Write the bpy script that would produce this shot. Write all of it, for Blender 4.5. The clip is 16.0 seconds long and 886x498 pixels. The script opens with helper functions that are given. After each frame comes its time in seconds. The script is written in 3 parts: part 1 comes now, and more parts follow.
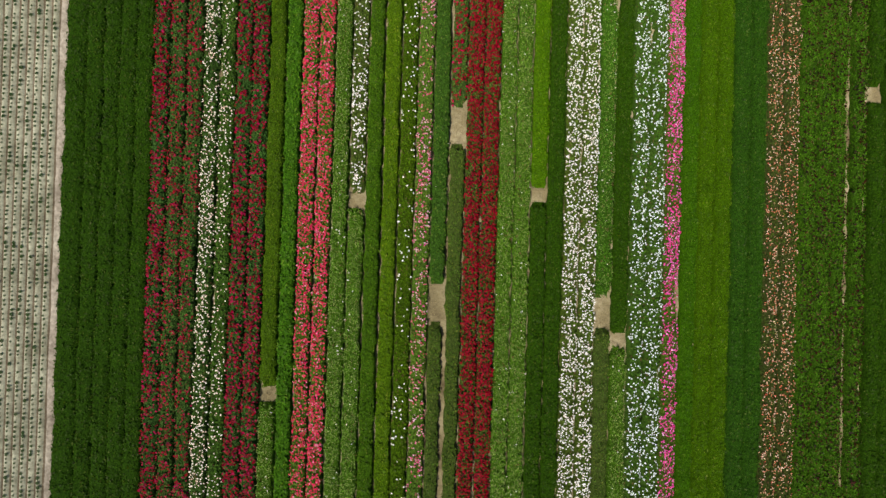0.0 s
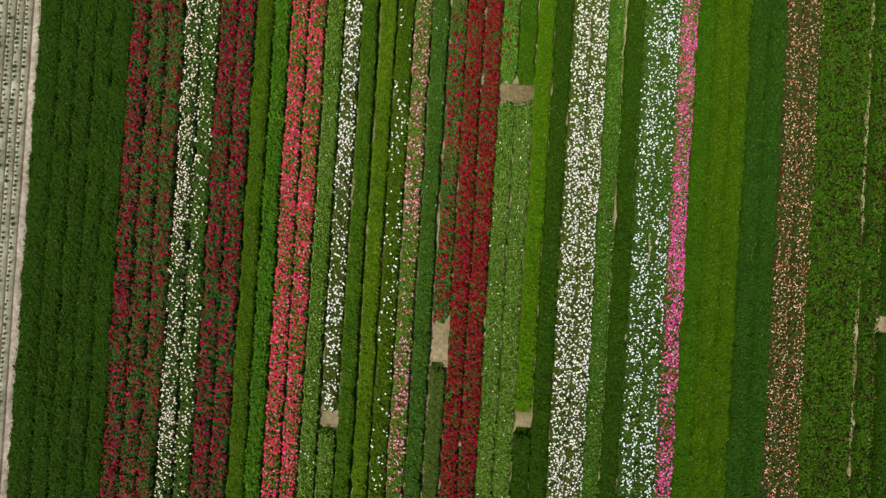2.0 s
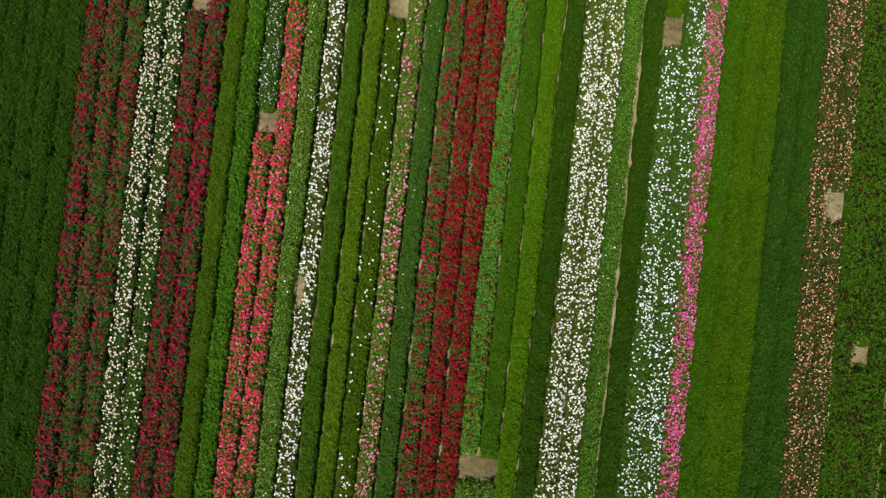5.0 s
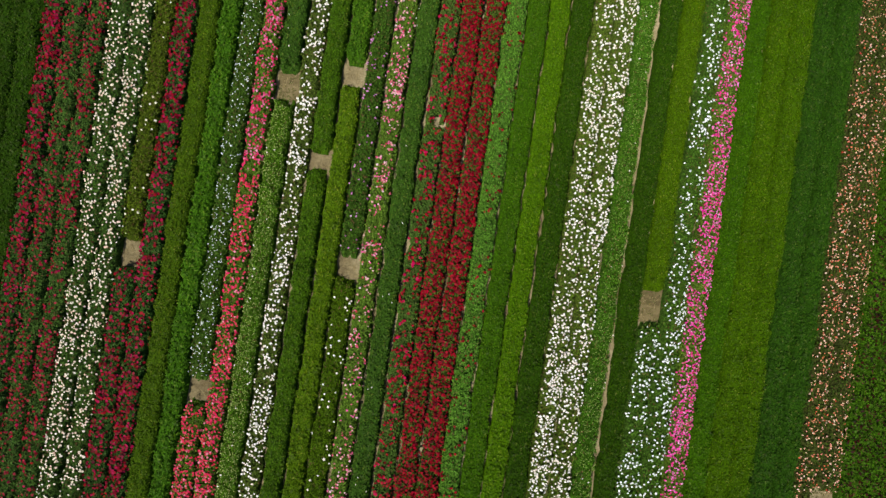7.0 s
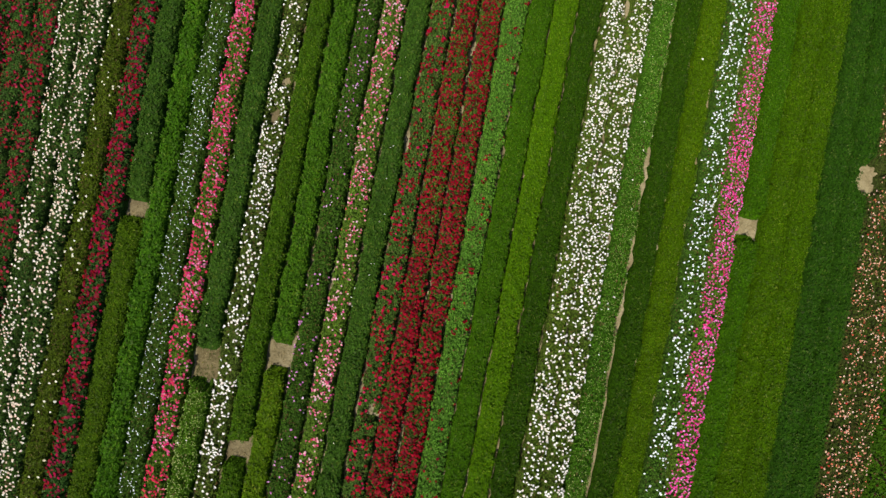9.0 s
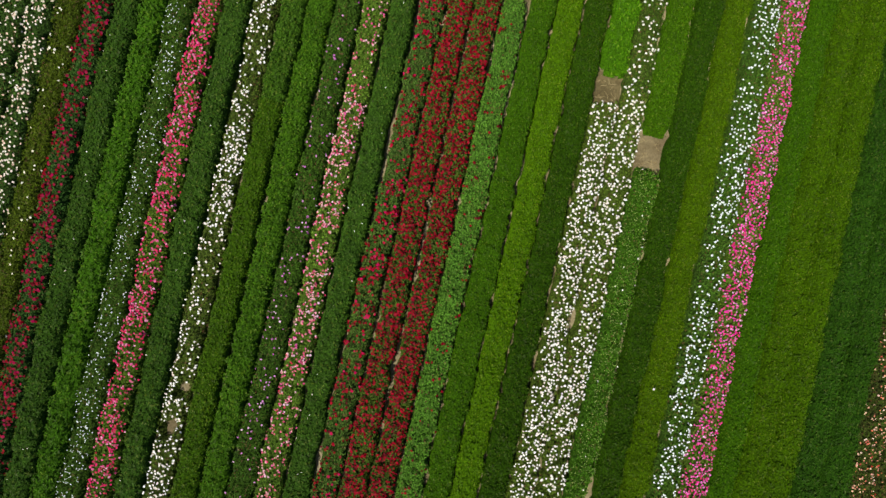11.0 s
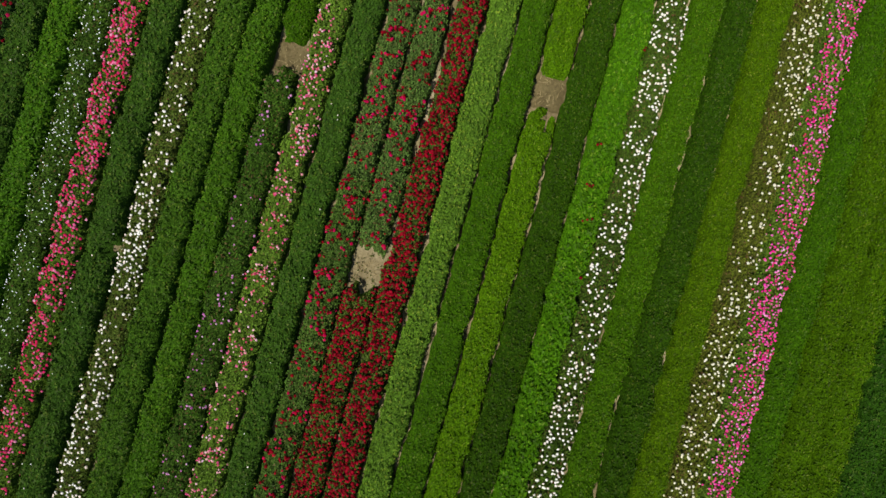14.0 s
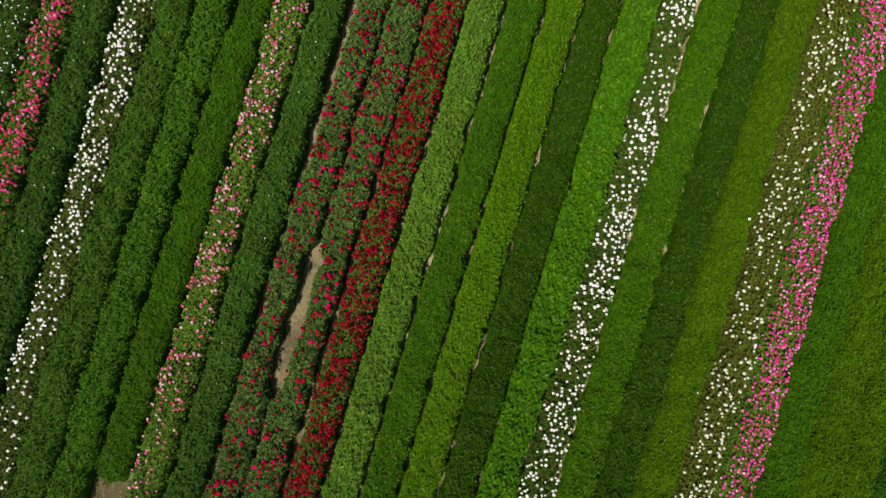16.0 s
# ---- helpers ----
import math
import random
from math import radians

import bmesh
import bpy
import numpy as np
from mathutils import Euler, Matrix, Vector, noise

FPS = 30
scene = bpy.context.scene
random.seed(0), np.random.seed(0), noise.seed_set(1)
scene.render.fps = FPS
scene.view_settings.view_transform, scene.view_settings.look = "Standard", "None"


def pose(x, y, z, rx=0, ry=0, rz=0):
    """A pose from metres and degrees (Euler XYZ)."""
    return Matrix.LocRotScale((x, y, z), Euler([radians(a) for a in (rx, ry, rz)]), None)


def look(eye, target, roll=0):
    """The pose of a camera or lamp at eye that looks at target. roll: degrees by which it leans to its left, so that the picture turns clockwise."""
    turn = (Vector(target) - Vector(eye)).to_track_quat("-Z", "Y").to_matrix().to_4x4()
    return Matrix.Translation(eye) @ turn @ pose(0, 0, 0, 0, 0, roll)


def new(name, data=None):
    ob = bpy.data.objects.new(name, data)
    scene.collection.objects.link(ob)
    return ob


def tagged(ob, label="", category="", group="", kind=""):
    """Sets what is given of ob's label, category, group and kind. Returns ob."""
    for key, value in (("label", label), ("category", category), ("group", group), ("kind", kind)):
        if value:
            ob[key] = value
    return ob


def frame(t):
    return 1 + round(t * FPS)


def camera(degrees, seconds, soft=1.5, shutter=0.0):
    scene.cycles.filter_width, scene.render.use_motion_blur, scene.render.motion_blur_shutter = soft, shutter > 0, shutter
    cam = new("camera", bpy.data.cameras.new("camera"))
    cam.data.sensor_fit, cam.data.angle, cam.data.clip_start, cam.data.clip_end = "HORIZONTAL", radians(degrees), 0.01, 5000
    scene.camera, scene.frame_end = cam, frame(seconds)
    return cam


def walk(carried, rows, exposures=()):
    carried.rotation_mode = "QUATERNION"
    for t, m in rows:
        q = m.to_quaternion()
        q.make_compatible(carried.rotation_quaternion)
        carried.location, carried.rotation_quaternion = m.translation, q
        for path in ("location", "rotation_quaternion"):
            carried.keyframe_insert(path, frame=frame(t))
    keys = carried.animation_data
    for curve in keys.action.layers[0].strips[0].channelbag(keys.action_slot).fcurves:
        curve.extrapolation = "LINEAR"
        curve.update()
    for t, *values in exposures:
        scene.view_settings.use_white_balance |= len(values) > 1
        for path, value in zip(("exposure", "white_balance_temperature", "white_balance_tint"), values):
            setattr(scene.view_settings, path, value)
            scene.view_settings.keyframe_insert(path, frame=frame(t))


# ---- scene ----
cam = camera(74, 16.0, soft=1.5)
PATH = [
    (0.0, -2.378, -1.380, 28.737, 0.722, 0.359, 1.681),
    (0.5, -2.240, 1.141, 28.370, 0.722, 0.359, 2.173),
    (1.0, -2.130, 3.720, 27.918, 0.722, 0.359, 2.595),
    (1.5, -2.027, 6.366, 27.484, 0.722, 0.359, 3.062),
    (2.0, -1.911, 8.986, 27.021, 0.722, 0.359, 3.509),
    (2.5, -1.818, 11.640, 26.526, 0.722, 0.359, 3.898),
    (3.0, -1.717, 14.298, 26.065, 0.722, 0.359, 4.415),
    (3.5, -1.658, 16.924, 25.596, 0.722, 0.359, 4.839),
    (4.0, -1.593, 19.601, 25.079, 0.722, 0.359, 5.305),
    (4.5, -1.454, 22.321, 24.556, 0.722, 0.359, 5.731),
    (5.0, -1.342, 25.053, 24.039, 0.722, 0.359, 6.212),
    (5.5, -1.225, 27.793, 23.515, 0.722, 0.359, 6.713),
    (6.0, -1.104, 30.529, 22.985, 0.722, 0.359, 7.232),
    (6.5, -0.980, 33.253, 22.419, 0.722, 0.359, 7.793),
    (7.0, -0.869, 35.947, 21.916, 0.722, 0.359, 8.219),
    (7.5, -0.734, 38.590, 21.368, 0.722, 0.359, 8.855),
    (8.0, -0.620, 41.195, 20.821, 0.722, 0.359, 9.405),
    (8.5, -0.501, 43.766, 20.244, 0.722, 0.359, 9.926),
    (9.0, -0.388, 46.353, 19.742, 0.722, 0.359, 10.479),
    (9.5, -0.283, 48.902, 19.203, 0.722, 0.359, 10.991),
    (10.0, -0.184, 51.451, 18.668, 0.722, 0.359, 11.485),
    (10.5, -0.090, 54.013, 18.139, 0.722, 0.359, 11.958),
    (11.0, 0.011, 56.635, 17.588, 0.722, 0.359, 12.408),
    (11.5, 0.110, 59.303, 17.092, 0.722, 0.359, 12.762),
    (12.0, 0.192, 61.807, 16.635, 0.722, 0.359, 13.202),
    (12.5, 0.260, 64.531, 16.119, 0.722, 0.359, 13.740),
    (13.0, 0.368, 67.252, 15.621, 0.722, 0.359, 14.170),
    (13.5, 0.495, 69.976, 15.150, 0.722, 0.359, 14.603),
    (14.0, 0.626, 72.700, 14.699, 0.722, 0.359, 15.068),
    (14.5, 0.762, 75.416, 14.269, 0.722, 0.359, 15.430),
    (15.0, 0.881, 78.149, 13.815, 0.722, 0.359, 15.856),
    (15.5, 1.027, 80.890, 13.403, 0.722, 0.359, 16.263),
    (16.0, 1.136, 83.627, 12.941, 0.722, 0.359, 16.710),
]
walk(cam, [(t, pose(x, y, z, rx, ry, rz)) for t, x, y, z, rx, ry, rz in PATH])

# ---- light ----
SUN_TO = Vector((-0.44, -0.66, 1.62)).normalized()
world = bpy.data.worlds.new("sky")
scene.world = world
world.use_nodes = True
wn = world.node_tree
sky = wn.nodes.new("ShaderNodeTexSky")
sky.sky_type = "NISHITA"
sky.sun_disc = False
sky.sun_elevation = math.asin(SUN_TO.z)
sky.sun_rotation = math.atan2(SUN_TO.x, SUN_TO.y) % (2 * math.pi)
wn.links.new(sky.outputs[0], wn.nodes["Background"].inputs[0])
wn.nodes["Background"].inputs[1].default_value = 0.062
sun_data = bpy.data.lights.new("sun", "SUN")
sun_data.energy, sun_data.angle, sun_data.color = 3.75, radians(0.6), (1.0, 0.96, 0.89)
sun = new("sun", sun_data)
sun.matrix_world = look((0, 0, 60), Vector((0, 0, 60)) - SUN_TO)

# ---- materials ----
P = 0.8045            # spacing of the rows
Y_START, Y_END = -20.0, 97.0


def srgb(r, g, b):
    return tuple(((c / 255 + 0.055) / 1.055) ** 2.4 if c > 10 else c / 255 / 12.92 for c in (r, g, b))


def material(name):
    m = bpy.data.materials.new(name)
    m.use_nodes = True
    nt = m.node_tree
    return m, nt, nt.nodes["Principled BSDF"]


def math_node(nt, op, a, b):
    n = nt.nodes.new("ShaderNodeMath")
    n.operation = op
    for i, v in enumerate((a, b)):
        if isinstance(v, (int, float)):
            n.inputs[i].default_value = v
        else:
            nt.links.new(v, n.inputs[i])
    return n.outputs[0]


def noise_node(nt, scale, detail=4.0, rough=0.55):
    co = nt.nodes.new("ShaderNodeNewGeometry").outputs["Position"]
    n = nt.nodes.new("ShaderNodeTexNoise")
    n.inputs["Scale"].default_value, n.inputs["Detail"].default_value = scale, detail
    n.inputs["Roughness"].default_value = rough
    nt.links.new(co, n.inputs["Vector"])
    return n.outputs["Fac"]


def ramp(nt, fac, stops):
    n = nt.nodes.new("ShaderNodeValToRGB")
    el = n.color_ramp.elements
    while len(el) < len(stops):
        el.new(0.5)
    for e, (p, c) in zip(el, stops):
        e.position, e.color = p, (*c, 1)
    nt.links.new(fac, n.inputs[0])
    return n.outputs[0]


def mix(nt, kind, fac, a, b):
    n = nt.nodes.new("ShaderNodeMix")
    n.data_type, n.blend_type = "RGBA", kind
    for i, v in ((0, fac), (6, a), (7, b)):
        if isinstance(v, (int, float)):
            n.inputs[i].default_value = v
        elif isinstance(v, tuple):
            n.inputs[i].default_value = (*v, 1)
        else:
            nt.links.new(v, n.inputs[i])
    return n.outputs[2]


def own_random(nt):
    """A number for each island of a mesh and each object on its own."""
    a = nt.nodes.new("ShaderNodeNewGeometry").outputs["Random Per Island"]
    b = nt.nodes.new("ShaderNodeObjectInfo").outputs["Random"]
    return math_node(nt, "FRACT", math_node(nt, "ADD", a, b), 0)


def leaf_material(name, col, spread=0.35, rough=0.5, brown=0.0):
    m, nt, bs = material(name)
    dark = tuple(c * (1 - spread) for c in col)
    lite = tuple(min(1, c * (1 + spread)) for c in col)
    warm = (min(1, col[0] * 1.5 + 0.01), col[1] * 1.12, col[2] * 0.9)
    # sun glints put into the base colour of a few leaves
    painted_glint = tuple(c * 1.45 + 0.015 for c in warm)
    stops = [(0.0, dark), (0.45, col), (0.85, lite), (0.93, warm), (0.955, painted_glint), (1.0, painted_glint)]
    if brown:
        stops = [(0.0, dark), (0.4 - brown / 2, col), (0.93 - brown, lite), (0.98 - brown, srgb(112, 96, 60)), (1.0, srgb(92, 60, 40))]
    c = ramp(nt, own_random(nt), stops)
    big = ramp(nt, noise_node(nt, 0.9, 3), [(0.3, (0.78, 0.80, 0.82)), (0.7, (1.2, 1.16, 1.05))])
    c = mix(nt, "MULTIPLY", 1.0, c, big)
    nt.links.new(c, bs.inputs["Base Color"])
    bs.inputs["Roughness"].default_value = rough
    bs.inputs["Diffuse Roughness"].default_value = 1.0
    bs.inputs["Specular IOR Level"].default_value = 0.14
    bs.inputs["Specular Tint"].default_value = (1.0, 0.96, 0.62, 1)
    tr = nt.nodes.new("ShaderNodeBsdfTranslucent")
    nt.links.new(mix(nt, "MULTIPLY", 1.0, c, (1.2, 1.3, 0.5)), tr.inputs[0])
    mx = nt.nodes.new("ShaderNodeMixShader")
    mx.inputs[0].default_value = 0.10
    nt.links.new(bs.outputs[0], mx.inputs[1])
    nt.links.new(tr.outputs[0], mx.inputs[2])
    nt.links.new(mx.outputs[0], nt.nodes["Material Output"].inputs[0])
    return m


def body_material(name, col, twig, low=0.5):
    """Inside of a bush: deep leaves, twigs between them, shade put into the colour."""
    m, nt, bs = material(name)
    # dark mottling paints in the shade of pits among the leaves
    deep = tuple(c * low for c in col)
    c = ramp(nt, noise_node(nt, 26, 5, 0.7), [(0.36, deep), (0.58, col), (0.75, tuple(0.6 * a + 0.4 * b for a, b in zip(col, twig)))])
    # leaflets: long cells of differing shade, each raised in the middle
    pos = nt.nodes.new("ShaderNodeNewGeometry").outputs["Position"]
    wob = nt.nodes.new("ShaderNodeVectorMath")
    wob.operation = "MULTIPLY"
    wob.inputs[1].default_value = (26, 17, 26)
    nt.links.new(pos, wob.inputs[0])
    cell = nt.nodes.new("ShaderNodeTexVoronoi")
    cell.inputs["Scale"].default_value = 1.0
    nt.links.new(wob.outputs[0], cell.inputs["Vector"])
    tone = nt.nodes.new("ShaderNodeSeparateColor")
    nt.links.new(cell.outputs["Color"], tone.inputs[0])
    shade = ramp(nt, tone.outputs[0], [(0.0, (0.62, 0.62, 0.60)), (0.5, (1.0, 1.0, 1.0)), (0.9, (1.3, 1.28, 1.2)), (1.0, (1.75, 1.65, 1.7))])
    c = mix(nt, "MULTIPLY", 1.0, c, shade)
    nt.links.new(c, bs.inputs["Base Color"])
    bs.inputs["Roughness"].default_value = 0.85
    bs.inputs["Diffuse Roughness"].default_value = 1.0
    bs.inputs["Specular IOR Level"].default_value = 0.06
    bp = nt.nodes.new("ShaderNodeBump")
    bp.inputs["Strength"].default_value, bp.inputs["Distance"].default_value = 0.8, 0.06 if low < 0.55 else 0.034
    leaflet = math_node(nt, "SUBTRACT", tone.outputs[1], cell.outputs["Distance"])
    nt.links.new(math_node(nt, "ADD", math_node(nt, "MULTIPLY", leaflet, 0.6), noise_node(nt, 22, 4, 0.7)), bp.inputs["Height"])
    nt.links.new(bp.outputs[0], bs.inputs["Normal"])
    return m


def petal_material(name, cols):
    m, nt, bs = material(name)
    n = len(cols)
    c = ramp(nt, own_random(nt), [(i / max(1, n - 1), col) for i, col in enumerate(cols)])
    c = mix(nt, "MULTIPLY", 1.0, c, ramp(nt, noise_node(nt, 60, 2), [(0.3, (0.8, 0.78, 0.78)), (0.65, (1.08, 1.08, 1.08))]))
    nt.links.new(c, bs.inputs["Base Color"])
    bs.inputs["Roughness"].default_value = 0.55
    bs.inputs["Specular IOR Level"].default_value = 0.08
    return m


def soil_material(name, dark, mid, lite, grain=14):
    m, nt, bs = material(name)
    a = ramp(nt, noise_node(nt, 0.55, 4), [(0.32, dark), (0.5, mid), (0.68, lite)])
    a = mix(nt, "MULTIPLY", 1.0, a, ramp(nt, noise_node(nt, 4.0, 5, 0.65), [(0.35, (0.78, 0.76, 0.72)), (0.6, (1.1, 1.1, 1.08))]))
    b = ramp(nt, noise_node(nt, grain, 6, 0.7), [(0.3, (0.62, 0.60, 0.56)), (0.5, (0.95, 0.95, 0.93)), (0.72, (1.18, 1.17, 1.15))])
    c = mix(nt, "MULTIPLY", 1.0, a, b)
    nt.links.new(c, bs.inputs["Base Color"])
    bs.inputs["Roughness"].default_value = 0.95
    bs.inputs["Diffuse Roughness"].default_value = 1.0
    bs.inputs["Specular IOR Level"].default_value = 0.1
    bp = nt.nodes.new("ShaderNodeBump")
    bp.inputs["Strength"].default_value, bp.inputs["Distance"].default_value = 0.9, 0.04
    nt.links.new(noise_node(nt, grain, 6, 0.7), bp.inputs["Height"])
    nt.links.new(bp.outputs[0], bs.inputs["Normal"])
    return m


SOIL = soil_material("dry_soil", srgb(122, 108, 80), srgb(160, 147, 112), srgb(190, 177, 145))
PALE_SOIL = soil_material("pale_tilled_soil", srgb(170, 168, 142), srgb(192, 190, 166), srgb(206, 204, 180), 9)
FURROW_SOIL = soil_material("furrow_soil", srgb(104, 92, 74), srgb(128, 114, 94), srgb(148, 134, 114), 9)
TRACK_SOIL = soil_material("trodden_soil", srgb(170, 158, 142), srgb(192, 180, 164), srgb(206, 196, 180), 6)
DARK_SOIL = soil_material("darker_soil", srgb(104, 94, 64), srgb(126, 114, 80), srgb(148, 134, 98))
STRAW = petal_material("straw", [srgb(150, 132, 90), srgb(180, 165, 120), srgb(120, 105, 72)])
TWIG = srgb(104, 92, 62)

# petal colours
PETALS = {
    "crimson": [srgb(76, 1, 15), srgb(118, 2, 30), srgb(160, 6, 66), srgb(52, 1, 10), srgb(146, 4, 26), srgb(92, 2, 20)],
    "rose_red": [srgb(100, 7, 22), srgb(142, 16, 42), srgb(120, 8, 28), srgb(172, 50, 68)],
    "cream": [srgb(224, 214, 184), srgb(234, 229, 212), srgb(224, 190, 164), srgb(230, 222, 194)],
    "coral": [srgb(180, 16, 46), srgb(208, 44, 78), srgb(208, 66, 78), srgb(214, 34, 96), srgb(172, 24, 50), srgb(228, 140, 158)],
    "white": [srgb(240, 239, 226), srgb(246, 245, 236), srgb(236, 222, 204), srgb(243, 242, 230)],
    "cool_white": [srgb(234, 241, 234), srgb(242, 247, 243), srgb(224, 234, 226), srgb(238, 244, 241)],
    "bud": [srgb(150, 172, 84), srgb(184, 198, 122), srgb(128, 154, 66)],
    "salmon": [srgb(208, 72, 122), srgb(212, 112, 112), srgb(220, 92, 152), srgb(190, 44, 60), srgb(234, 190, 190), srgb(222, 150, 150), srgb(230, 196, 210)],
    "scarlet": [srgb(138, 1, 24), srgb(164, 3, 42), srgb(186, 8, 80), srgb(116, 1, 16)],
    "rosy": [srgb(190, 18, 70), srgb(210, 40, 104), srgb(202, 44, 76), srgb(222, 104, 150), srgb(168, 14, 54), srgb(232, 160, 186)],
    "dark_red": [srgb(90, 1, 10), srgb(130, 2, 22), srgb(154, 3, 34), srgb(66, 1, 7), srgb(120, 2, 17)],
    "pink": [srgb(218, 16, 120), srgb(234, 52, 152), srgb(214, 34, 92), srgb(236, 96, 180), srgb(220, 18, 136), srgb(236, 140, 200), srgb(226, 50, 124), srgb(240, 190, 220)],
    "peach": [srgb(232, 176, 136), srgb(212, 96, 62), srgb(238, 214, 190), srgb(190, 52, 42), srgb(240, 206, 170), srgb(228, 150, 116)],
    "speck": [srgb(40, 14, 10), srgb(24, 14, 8), srgb(62, 14, 12), srgb(30, 18, 10)],
    "purple": [srgb(186, 104, 168), srgb(214, 150, 196), srgb(160, 76, 144), srgb(230, 196, 216)],
    "ivory": [srgb(224, 220, 180), srgb(232, 230, 208), srgb(214, 204, 162)],
}
PETAL_MAT = {k: petal_material(k + "_petals", v) for k, v in PETALS.items()}


# ---- smooth noise on arrays ----
def lattice(ix, iy, seed):
    h = (ix.astype(np.int64) * 374761393 + iy.astype(np.int64) * 668265263 + seed * 974634541) & 0xFFFFFFFF
    h = ((h ^ (h >> 13)) * 1274126177) & 0xFFFFFFFF
    return ((h ^ (h >> 16)) & 0xFFFF) / 65535.0


def smooth(x, y, seed=0):
    ix, iy = np.floor(x), np.floor(y)
    fx, fy = x - ix, y - iy
    fx, fy = fx * fx * (3 - 2 * fx), fy * fy * (3 - 2 * fy)
    a, b = lattice(ix, iy, seed), lattice(ix + 1, iy, seed)
    c, d = lattice(ix, iy + 1, seed), lattice(ix + 1, iy + 1, seed)
    return (a * (1 - fx) + b * fx) * (1 - fy) + (c * (1 - fx) + d * fx) * fy


def mesh_from(name, verts, faces, mat, shade=False):
    """verts (n, 3), faces (m, k) as arrays."""
    me = bpy.data.meshes.new(name)
    n, k = faces.shape
    me.vertices.add(len(verts))
    me.vertices.foreach_set("co", np.ascontiguousarray(verts, dtype=np.float32).ravel())
    me.loops.add(n * k)
    me.loops.foreach_set("vertex_index", np.ascontiguousarray(faces, dtype=np.int32).ravel())
    me.polygons.add(n)
    me.polygons.foreach_set("loop_start", np.arange(n, dtype=np.int32) * k)
    if shade:
        me.polygons.foreach_set("use_smooth", np.ones(n, dtype=bool))
    me.update(calc_edges=True)
    me.materials.append(mat)
    return me


def part(name, me, parent, label="", kind=""):
    ob = new(name, me)
    ob.parent = parent
    return tagged(ob, label=label, kind=kind)


# ---- varieties: foliage colour, leaf size, height, fill of the spacing, leaf cover, blooms (petals, per m2, radius, patchiness) ----
class Variety:
    strays, tufted = (), False

    def __init__(self, label, green, blooms=(), fill=0.94, height=0.52, cover=1.0, leaf=0.052, spread=0.35, twig=0.0):
        self.label, self.blooms, self.fill, self.height, self.cover, self.leaf = label, blooms, fill, height, cover, leaf
        r, g, b = (c * (1.0 if blooms else 0.87) for c in srgb(*green))
        col = (r * 1.11, g * 1.14, b * 0.44)
        name = label.replace(" ", "_").replace(",", "")[:40]
        self.leaf_mat = leaf_material(name + "_leaf", col, min(0.8, spread + (0.28 if blooms else 0.08)), brown=0.03 + twig * 0.25 if blooms else 0.0)
        # body tone below that of the leaves: shade under them painted in
        shaded_inner = tuple(c * (0.84 if blooms else 0.98) * (1 - twig) + t * 0.6 * twig for c, t in zip(col, TWIG))
        self.body_mat = body_material(name + "_inside", shaded_inner, TWIG if blooms else tuple(c * 1.3 for c in col), 0.5 if blooms else 0.58)


